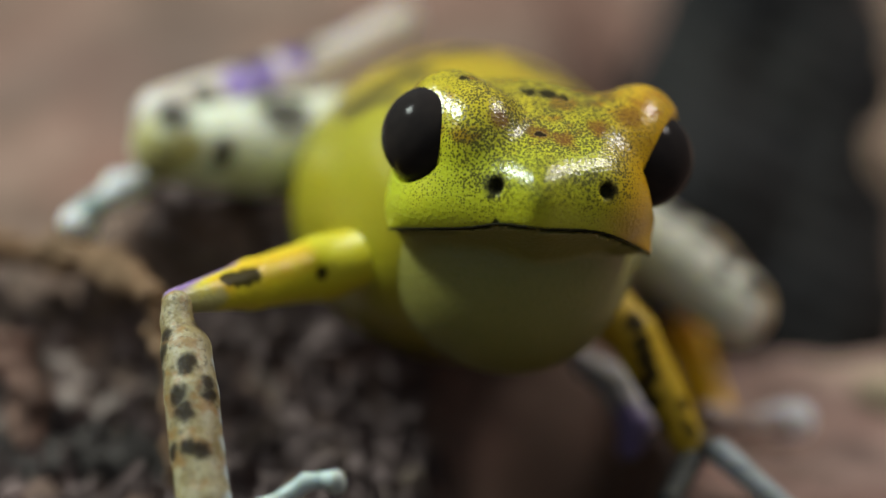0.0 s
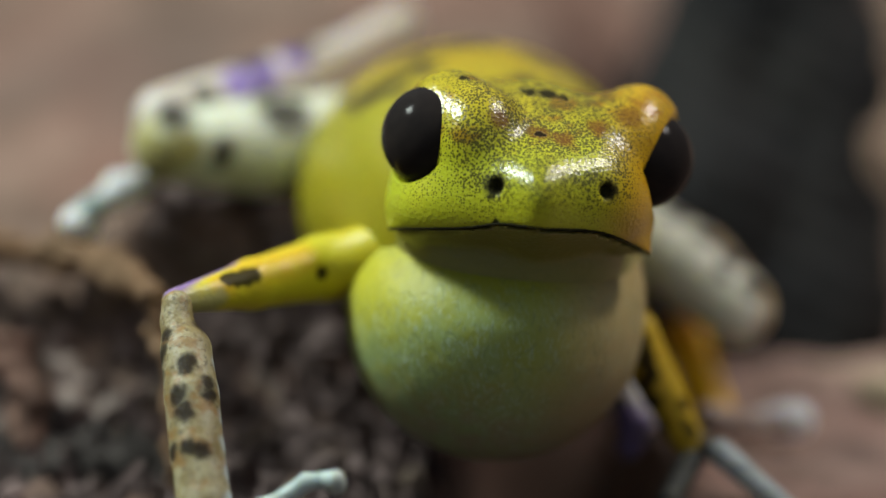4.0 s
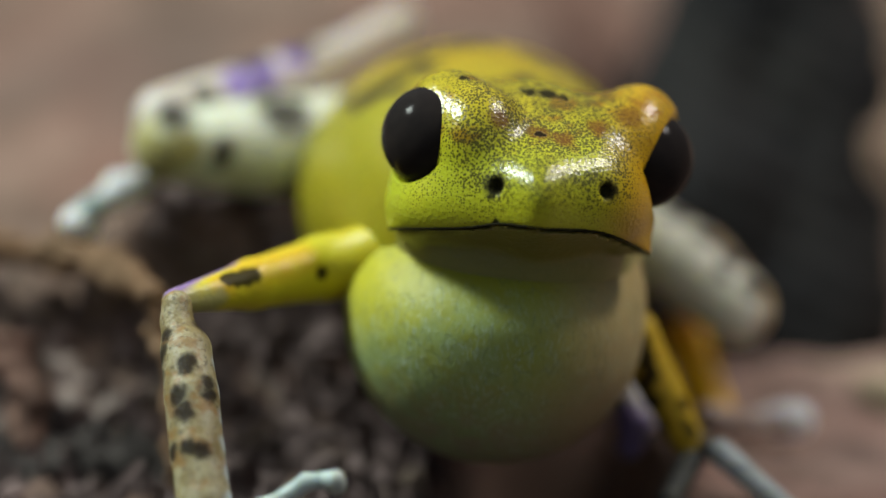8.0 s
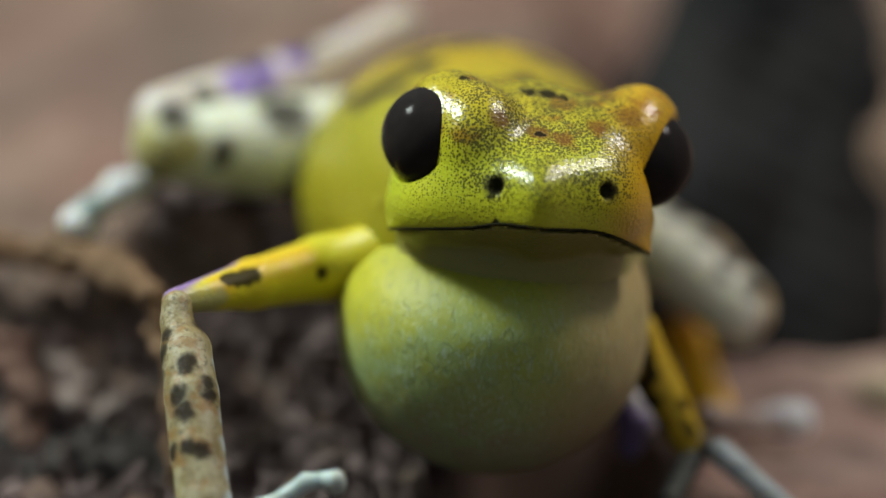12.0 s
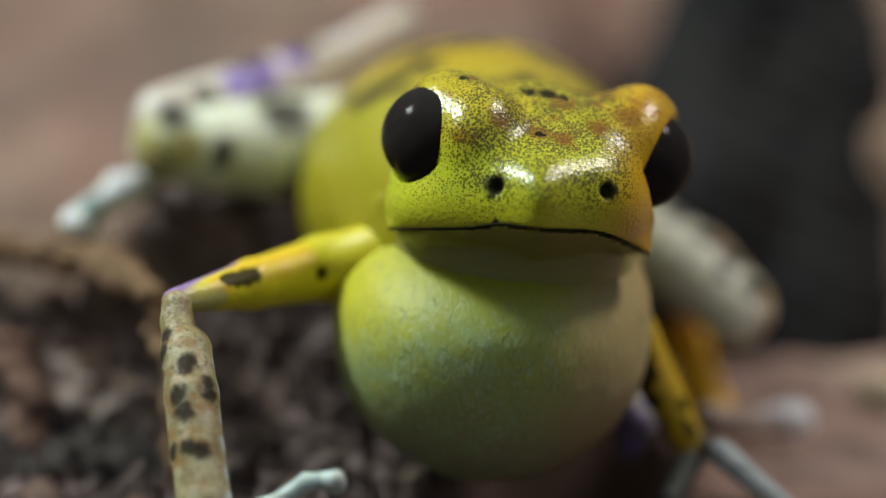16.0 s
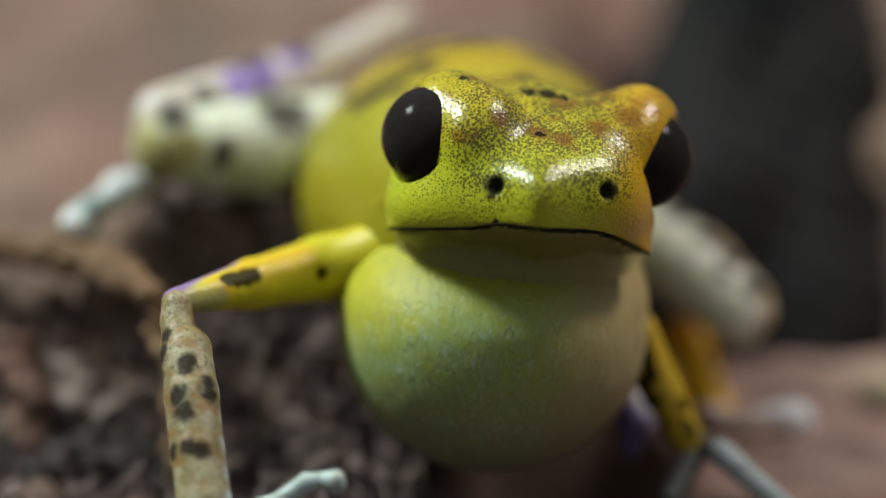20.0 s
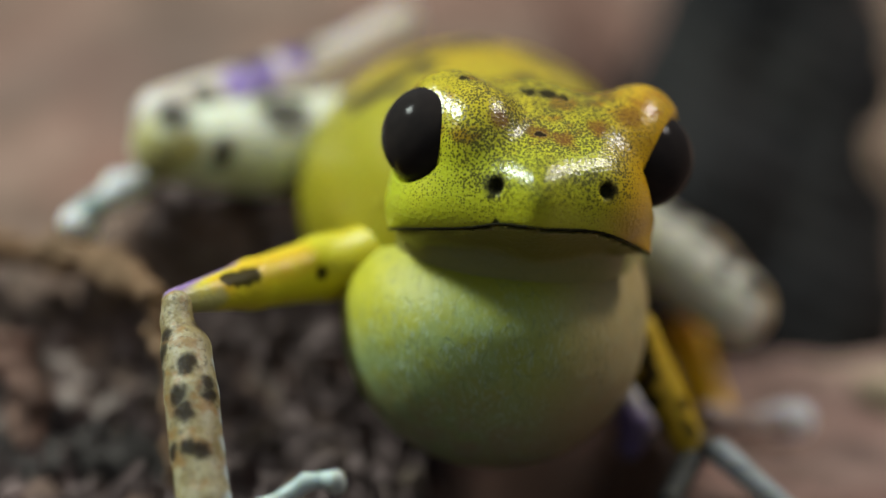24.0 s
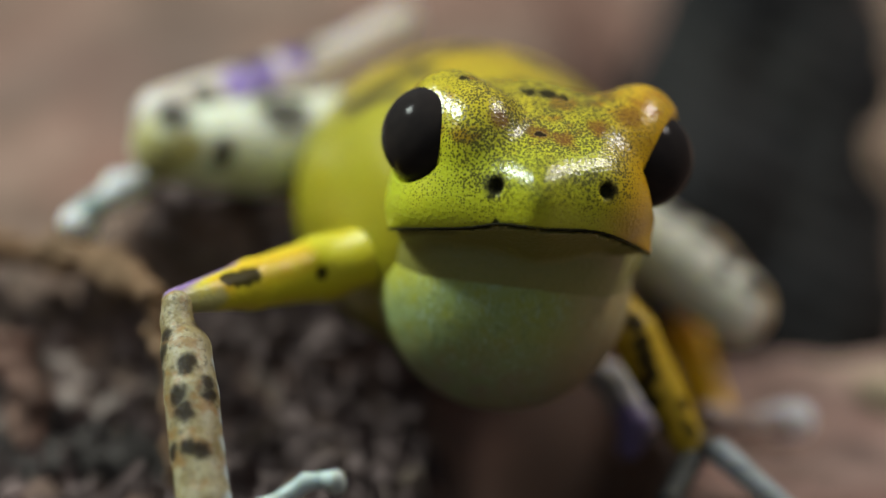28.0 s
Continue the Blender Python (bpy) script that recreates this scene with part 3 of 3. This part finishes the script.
HIND_A = limb_skin("hind_skin", (0.55, 0.59, 0.43), (0.61, 0.63, 0.54),
                   on_limb(THIGH_A, ((-5.6, 4.9, 1.15), (-9.5, 4.7, 0.75), (-7.7, 3.5, 0.45), (-7.9, 3.1, 0.4))),
                   on_limb(THIGH_A, ((-10.3, 3.2, 1.2), (-9.2, 3.5, 0.8), (-10.6, 4.2, 0.8))), rusty=0.3, tint=(0.30, 0.27, 0.10))
SHANK_A = [(back(-9.8, 12.5, 4.6), 1.3), (back(-5.6, 16, 6.0), 1.1), (back(-3.8, 18, 6.85), 0.75), (back(-1.4, 20.5, 8.1), 0.68)]
HIND_B = limb_skin("hind_skin", (0.48, 0.46, 0.38), (0.56, 0.50, 0.46),
                   on_limb(SHANK_A, ((-7.1, 6.6, 1.0), (-5.4, 7.3, 1.1), (-6.3, 5.4, 0.5), (-8.4, 5.4, 0.6), (-9.6, 4.7, 0.7), (-5.6, 4.9, 1.2), (-3.4, 6.0, 0.6), (-2.8, 6.2, 0.5))),
                   on_limb(SHANK_A, ((-7.2, 5.8, 0.75), (-6.4, 6.3, 0.8), (-5.2, 6.8, 0.65), (-5.0, 7.2, 0.5), (-3.6, 7.7, 0.4))), rusty=0.35, tint=(0.17, 0.10, 0.40))
limb("thigh", THIGH_A, HIND_A, frog, h=0.25, label="pale whitish thigh with dark spots")
limb("shank", SHANK_A, HIND_B, frog, h=0.25, label="pale shank with purple and dark marks")
limb("hind_foot", [(back(-10.5, 13, 2.5), 0.45), (back(-11.4, 12.6, 2.1), 0.72), (back(-12.3, 12, 1.5), 0.4)], PALE, frog, h=0.2)
for tip in ((-13.1, 11.3, 0.95), (-12.7, 12.3, 0.75)):
    toe = limb("hind_toe", [(back(-12.3, 12, 1.6), 0.45), (back(*tip), 0.5)], TOE, frog, h=0.2)
    limb("toe_disc", [(back(*tip), 0.52), (back(tip[0] + 0.1, tip[1], tip[2] - 0.1), 0.5)], PALE, toe, h=0.2)
THIGH_B = [(back(6.6, 17, 0.6), 1.7), (back(8.8, 15.5, -0.7), 1.75), (back(10.4, 14.5, -2.1), 1.45)]
HIND_C = limb_skin("hind_skin", (0.66, 0.66, 0.52), (0.70, 0.70, 0.60),
                   on_limb(THIGH_B, ((8.3, 1.2, 0.6), (9.3, 0.5, 0.6), (10.2, -0.3, 0.6), (11.0, -1.3, 0.6), (9.9, -0.9, 0.35))),
                   on_limb(THIGH_B, ((7.9, 1.8, 0.6), (8.9, 1.1, 0.7), (9.9, 0.3, 0.75), (10.8, -0.6, 0.75), (11.5, -1.6, 0.7), (11.5, -2.6, 0.6))), rusty=0.15, tint=(0.36, 0.25, 0.12))
limb("thigh", THIGH_B, HIND_C, frog, h=0.25, label="pale whitish thigh with brown spots")
AMBER = limb_skin("amber_skin", (0.74, 0.38, 0.012), (0.78, 0.44, 0.015))
limb("shank", [(back(8.5, 17, -3.1), 0.9), (back(9.6, 15, -6.0), 0.85)], AMBER, frog, h=0.25, label="amber yellow shank")
SOLE = limb_skin("sole_skin", (0.2, 0.14, 0.11), (0.28, 0.22, 0.19), rough=0.6)
limb("hind_foot", [(back(9.5, 12.5, -6.0), 0.7), (back(10.8, 13, -6.3), 0.4), (back(12.4, 14, -6.1), 0.5)], SOLE, frog, h=0.2)
toe = limb("hind_toe", [(back(11.2, 14, -6.1), 0.45), (back(12.2, 14, -6.1), 0.65)], PALE, frog, h=0.2)
limb("toe_disc", [(back(11.8, 14, -6.1), 0.7), (back(12.5, 14, -6.05), 0.74)], PALE, toe, h=0.2)
FOOT_C = [(back(4.9, 10, -4.0), 0.5), (back(6.2, 10, -4.8), 0.75), (back(6.85, 9.5, -6.2), 0.75), (back(6.6, 9.5, -7.0), 0.5)]
# Pale and purple are dimmed here: the foot's shade is put into its colours.
HIND_D = limb_skin("hind_skin", (0.22, 0.21, 0.2), (0.3, 0.28, 0.26), (), on_limb(FOOT_C, ((6.6, -6.2, 0.9), (6.6, -7.0, 0.7))), tint=(0.12, 0.09, 0.18))
limb("hind_foot", FOOT_C, HIND_D, frog, h=0.2, label="pale and purple hind foot with its shade in the colour")

# ---- things round the frog ----


def lone(name, joints, material, label, category, h=0.2, k=0.4, uneven=0.25):
    """A thing of its own through joints of (place, radius), with an uneven surface."""
    pieces = [("c", a, b, ra, rb) for (a, ra), (b, rb) in zip(joints, joints[1:])]

    def shape(p):
        wave = np.sin(1.9 * p[..., 0] + 1.3 * p[..., 2]) * np.sin(1.5 * p[..., 1] - 2.2 * p[..., 2] + 1)
        fine = np.sin(4.3 * p[..., 0] - 2.9 * p[..., 1]) * np.sin(4.9 * p[..., 2] + 2.1 * p[..., 0])
        return blend(p, pieces, k) + uneven * (wave + 0.5 * fine)

    pts = np.array([j[0] for j in joints])
    r = max(j[1] for j in joints) + 2 * uneven + 3 * h
    ob = part(name, sdf_data(name, shape, pts.min(0) - r, pts.max(0) + r, h), material, None)
    ob.matrix_world = SIGHT
    return tagged(ob, label, category)


lone("root", [(sight(-21.5, 17, -6), 0.6), (sight(-18.5, 15, -1.2), 0.65), (sight(-16.4, 14, -0.1), 0.65), (sight(-13.8, 13.5, -0.05), 0.7), (sight(-11.8, 12, -0.55), 0.65), (sight(-10.4, 9, -1.6), 0.45), (sight(-9.5, 8, -5.0), 0.4), (sight(-9.2, 8, -11.0), 0.4)],
     ROOT, "tan arching root over dark soil", "root")
lone("bark_chip", [(sight(-17.0, 13, -2.9), 0.8), (sight(-15.2, 12, -3.8), 1.0), (sight(-14.8, 11, -5.2), 0.7), (sight(-15, 11, -8.0), 0.7)], REDBARK, "reddish-brown chip of bark on the soil", "bark")
# Added block filling the hollow; its blackness replaces shade.
lone("dark_backdrop", [(sight(9.4, 44, -9), 4.2), (sight(9.4, 45, 2), 4.6), (sight(9.2, 46, 4.9), 3.8), (sight(11.6, 46, 11), 4.0), (sight(13.2, 46, 6.0), 4.0), (sight(12.9, 45, -2), 4.4), (sight(12.2, 44, -9), 4.4)],
     HOLLOW_SHADE, "near-black backdrop added for the deep shade of the hollow", "log", 0.5, 1.2)
STEM = soil_matter("stem_bark", (0.23, 0.15, 0.11), (0.33, 0.225, 0.165), 0.7, 2.5)
lone("plant_stem", [(sight(19.8, 34, -9.0), 0.8), (sight(18.6, 34, 0.0), 0.8), (sight(16.5, 34, 2.9), 1.2), (sight(16.1, 34, 3.5), 1.35), (sight(16.6, 34, 5.0), 0.8), (sight(16.3, 35, 10.5), 0.8)],
     STEM, "pale brown plant stem with a swollen node", "stem", 0.3)
for seed, x, y, size in ((3, 19.0, 18.0, 1.6), (8, 16.2, 19.5, 1.0)):
    ob = new("pebble", lump_data("pebble", size, seed, STONE, (1.2, 1, 0.5), 3))
    ob.location = Vector((x, y, ground_height(x, y) + size * 0.1)) * MM
    tagged(ob, "pale rounded pebble on brown soil", "pebble", "pebbles")

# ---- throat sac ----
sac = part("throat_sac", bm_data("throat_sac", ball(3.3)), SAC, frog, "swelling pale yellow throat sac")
folds = []


def sac_place(d):
    """A place on the full sac: a ball whose upper part leans back under the chin."""
    lean = max(0.0, d.z + 0.1)
    return Vector((d.x * 5.65 * (1 + 0.15 * max(0.0, d.z)), d.y * 5.7 + 3.2 * lean * lean / (0.4 + lean), d.z * 5.4)) * MM


TOTAL = 260
for i in range(TOTAL):
    z = 1 - 2 * (i + 0.5) / TOTAL
    a = i * math.pi * (3 - math.sqrt(5))
    d = Vector((math.sqrt(1 - z * z) * math.cos(a), math.sqrt(1 - z * z) * math.sin(a), z))
    if d.y > 0.45 or d.z > 0.75:
        continue
    bm = bmesh.new()
    turn = d.to_track_quat("Z", "Y").to_matrix()
    rings = [[bm.verts.new(sac_place(turn @ Vector((0, 0, 1))))]]
    for k in range(1, 5):
        w = radians(14.5) * k / 4
        rings.append([bm.verts.new(sac_place(turn @ Vector((math.sin(w) * math.cos(b), math.sin(w) * math.sin(b), math.cos(w)))) * (1 - 0.006 * (k / 4) ** 2))
                      for b in (2 * math.pi * s / 14 for s in range(14))])
    for s in range(14):
        bm.faces.new((rings[0][0], rings[1][s], rings[1][(s + 1) % 14]))
        for k in range(1, 4):
            bm.faces.new((rings[k][s], rings[k + 1][s], rings[k + 1][(s + 1) % 14], rings[k][(s + 1) % 14]))
    folds.append((part("skin_fold", bm_data("skin_fold", bm), SAC, sac), d))

# ---- what moves ----
# seconds, and how deep the sac hangs below its slack state, in 1/66 of the whole swelling
SWELL = ((0, 0), (1.0, 0), (1.9, 0), (2.0, 2), (2.1, 4), (2.2, 25), (2.3, 14), (2.4, 19), (2.5, 35), (2.6, 27), (2.7, 33), (2.8, 44), (2.9, 35), (3.0, 40), (3.2, 45), (3.4, 56), (3.5, 57),
         (4.0, 60), (4.5, 66), (5.0, 60), (5.5, 62), (5.7, 57), (5.9, 57), (6.1, 66), (6.3, 58), (6.5, 57), (6.75, 66), (7, 66), (7.25, 58), (7.5, 60),
         (7.75, 61), (8, 62), (8.25, 70), (8.5, 72), (8.75, 64), (9, 64), (9.25, 64), (9.5, 63), (9.75, 70), (10, 72), (10.25, 62), (10.5, 64),
         (10.75, 63), (11, 64), (11.25, 73), (11.5, 72), (11.75, 67), (12, 69), (12.25, 65), (12.5, 64), (13, 72), (13.5, 65), (14, 71), (14.5, 66),
         (14.75, 65), (15, 65), (15.25, 64), (15.5, 68), (15.75, 73), (16, 74), (16.25, 66), (16.75, 64), (17, 64), (17.25, 67), (17.5, 66),
         (17.75, 72), (18, 74), (18.25, 66), (18.5, 69), (18.75, 66), (19, 65), (19.5, 67), (19.75, 70), (20, 68), (20.25, 66), (20.5, 66), (20.75, 71),
         (21.25, 71), (21.5, 74), (22, 66), (22.5, 72), (23, 66), (23.5, 64), (23.75, 67), (24, 65), (24.2, 72), (24.4, 66), (24.7, 72), (24.8, 67), (25, 73),
         (25.2, 66), (25.5, 67), (26, 67), (26.2, 77), (26.4, 67), (27, 66), (27.2, 71), (27.4, 65), (27.8, 65), (27.9, 47), (28, 27))
BREATH = [(t, v / 66) for t, v in SWELL]


def motions():
    slack, full = Vector((2.55, 6.7, -0.05)), Vector((1.90, 6.0, -2.78))
    walk(sac, [(t, Matrix.Translation(slack.lerp(full, s) * MM)) for t, s in BREATH])
    for ob, d in folds:
        rows = []
        for t, s in BREATH:
            grow = Vector((1.6, 1.0, 1.0)) * (s - 1)
            rows.append((t, Matrix.Translation(Vector((d.x * grow.x, d.y * grow.y, d.z * grow.z)) * MM)))
        walk(ob, rows)
    walk(body, [(t, pose(0.3 * s * MM, 0, 0.3 * s * MM)) for t, s in BREATH])


motions()
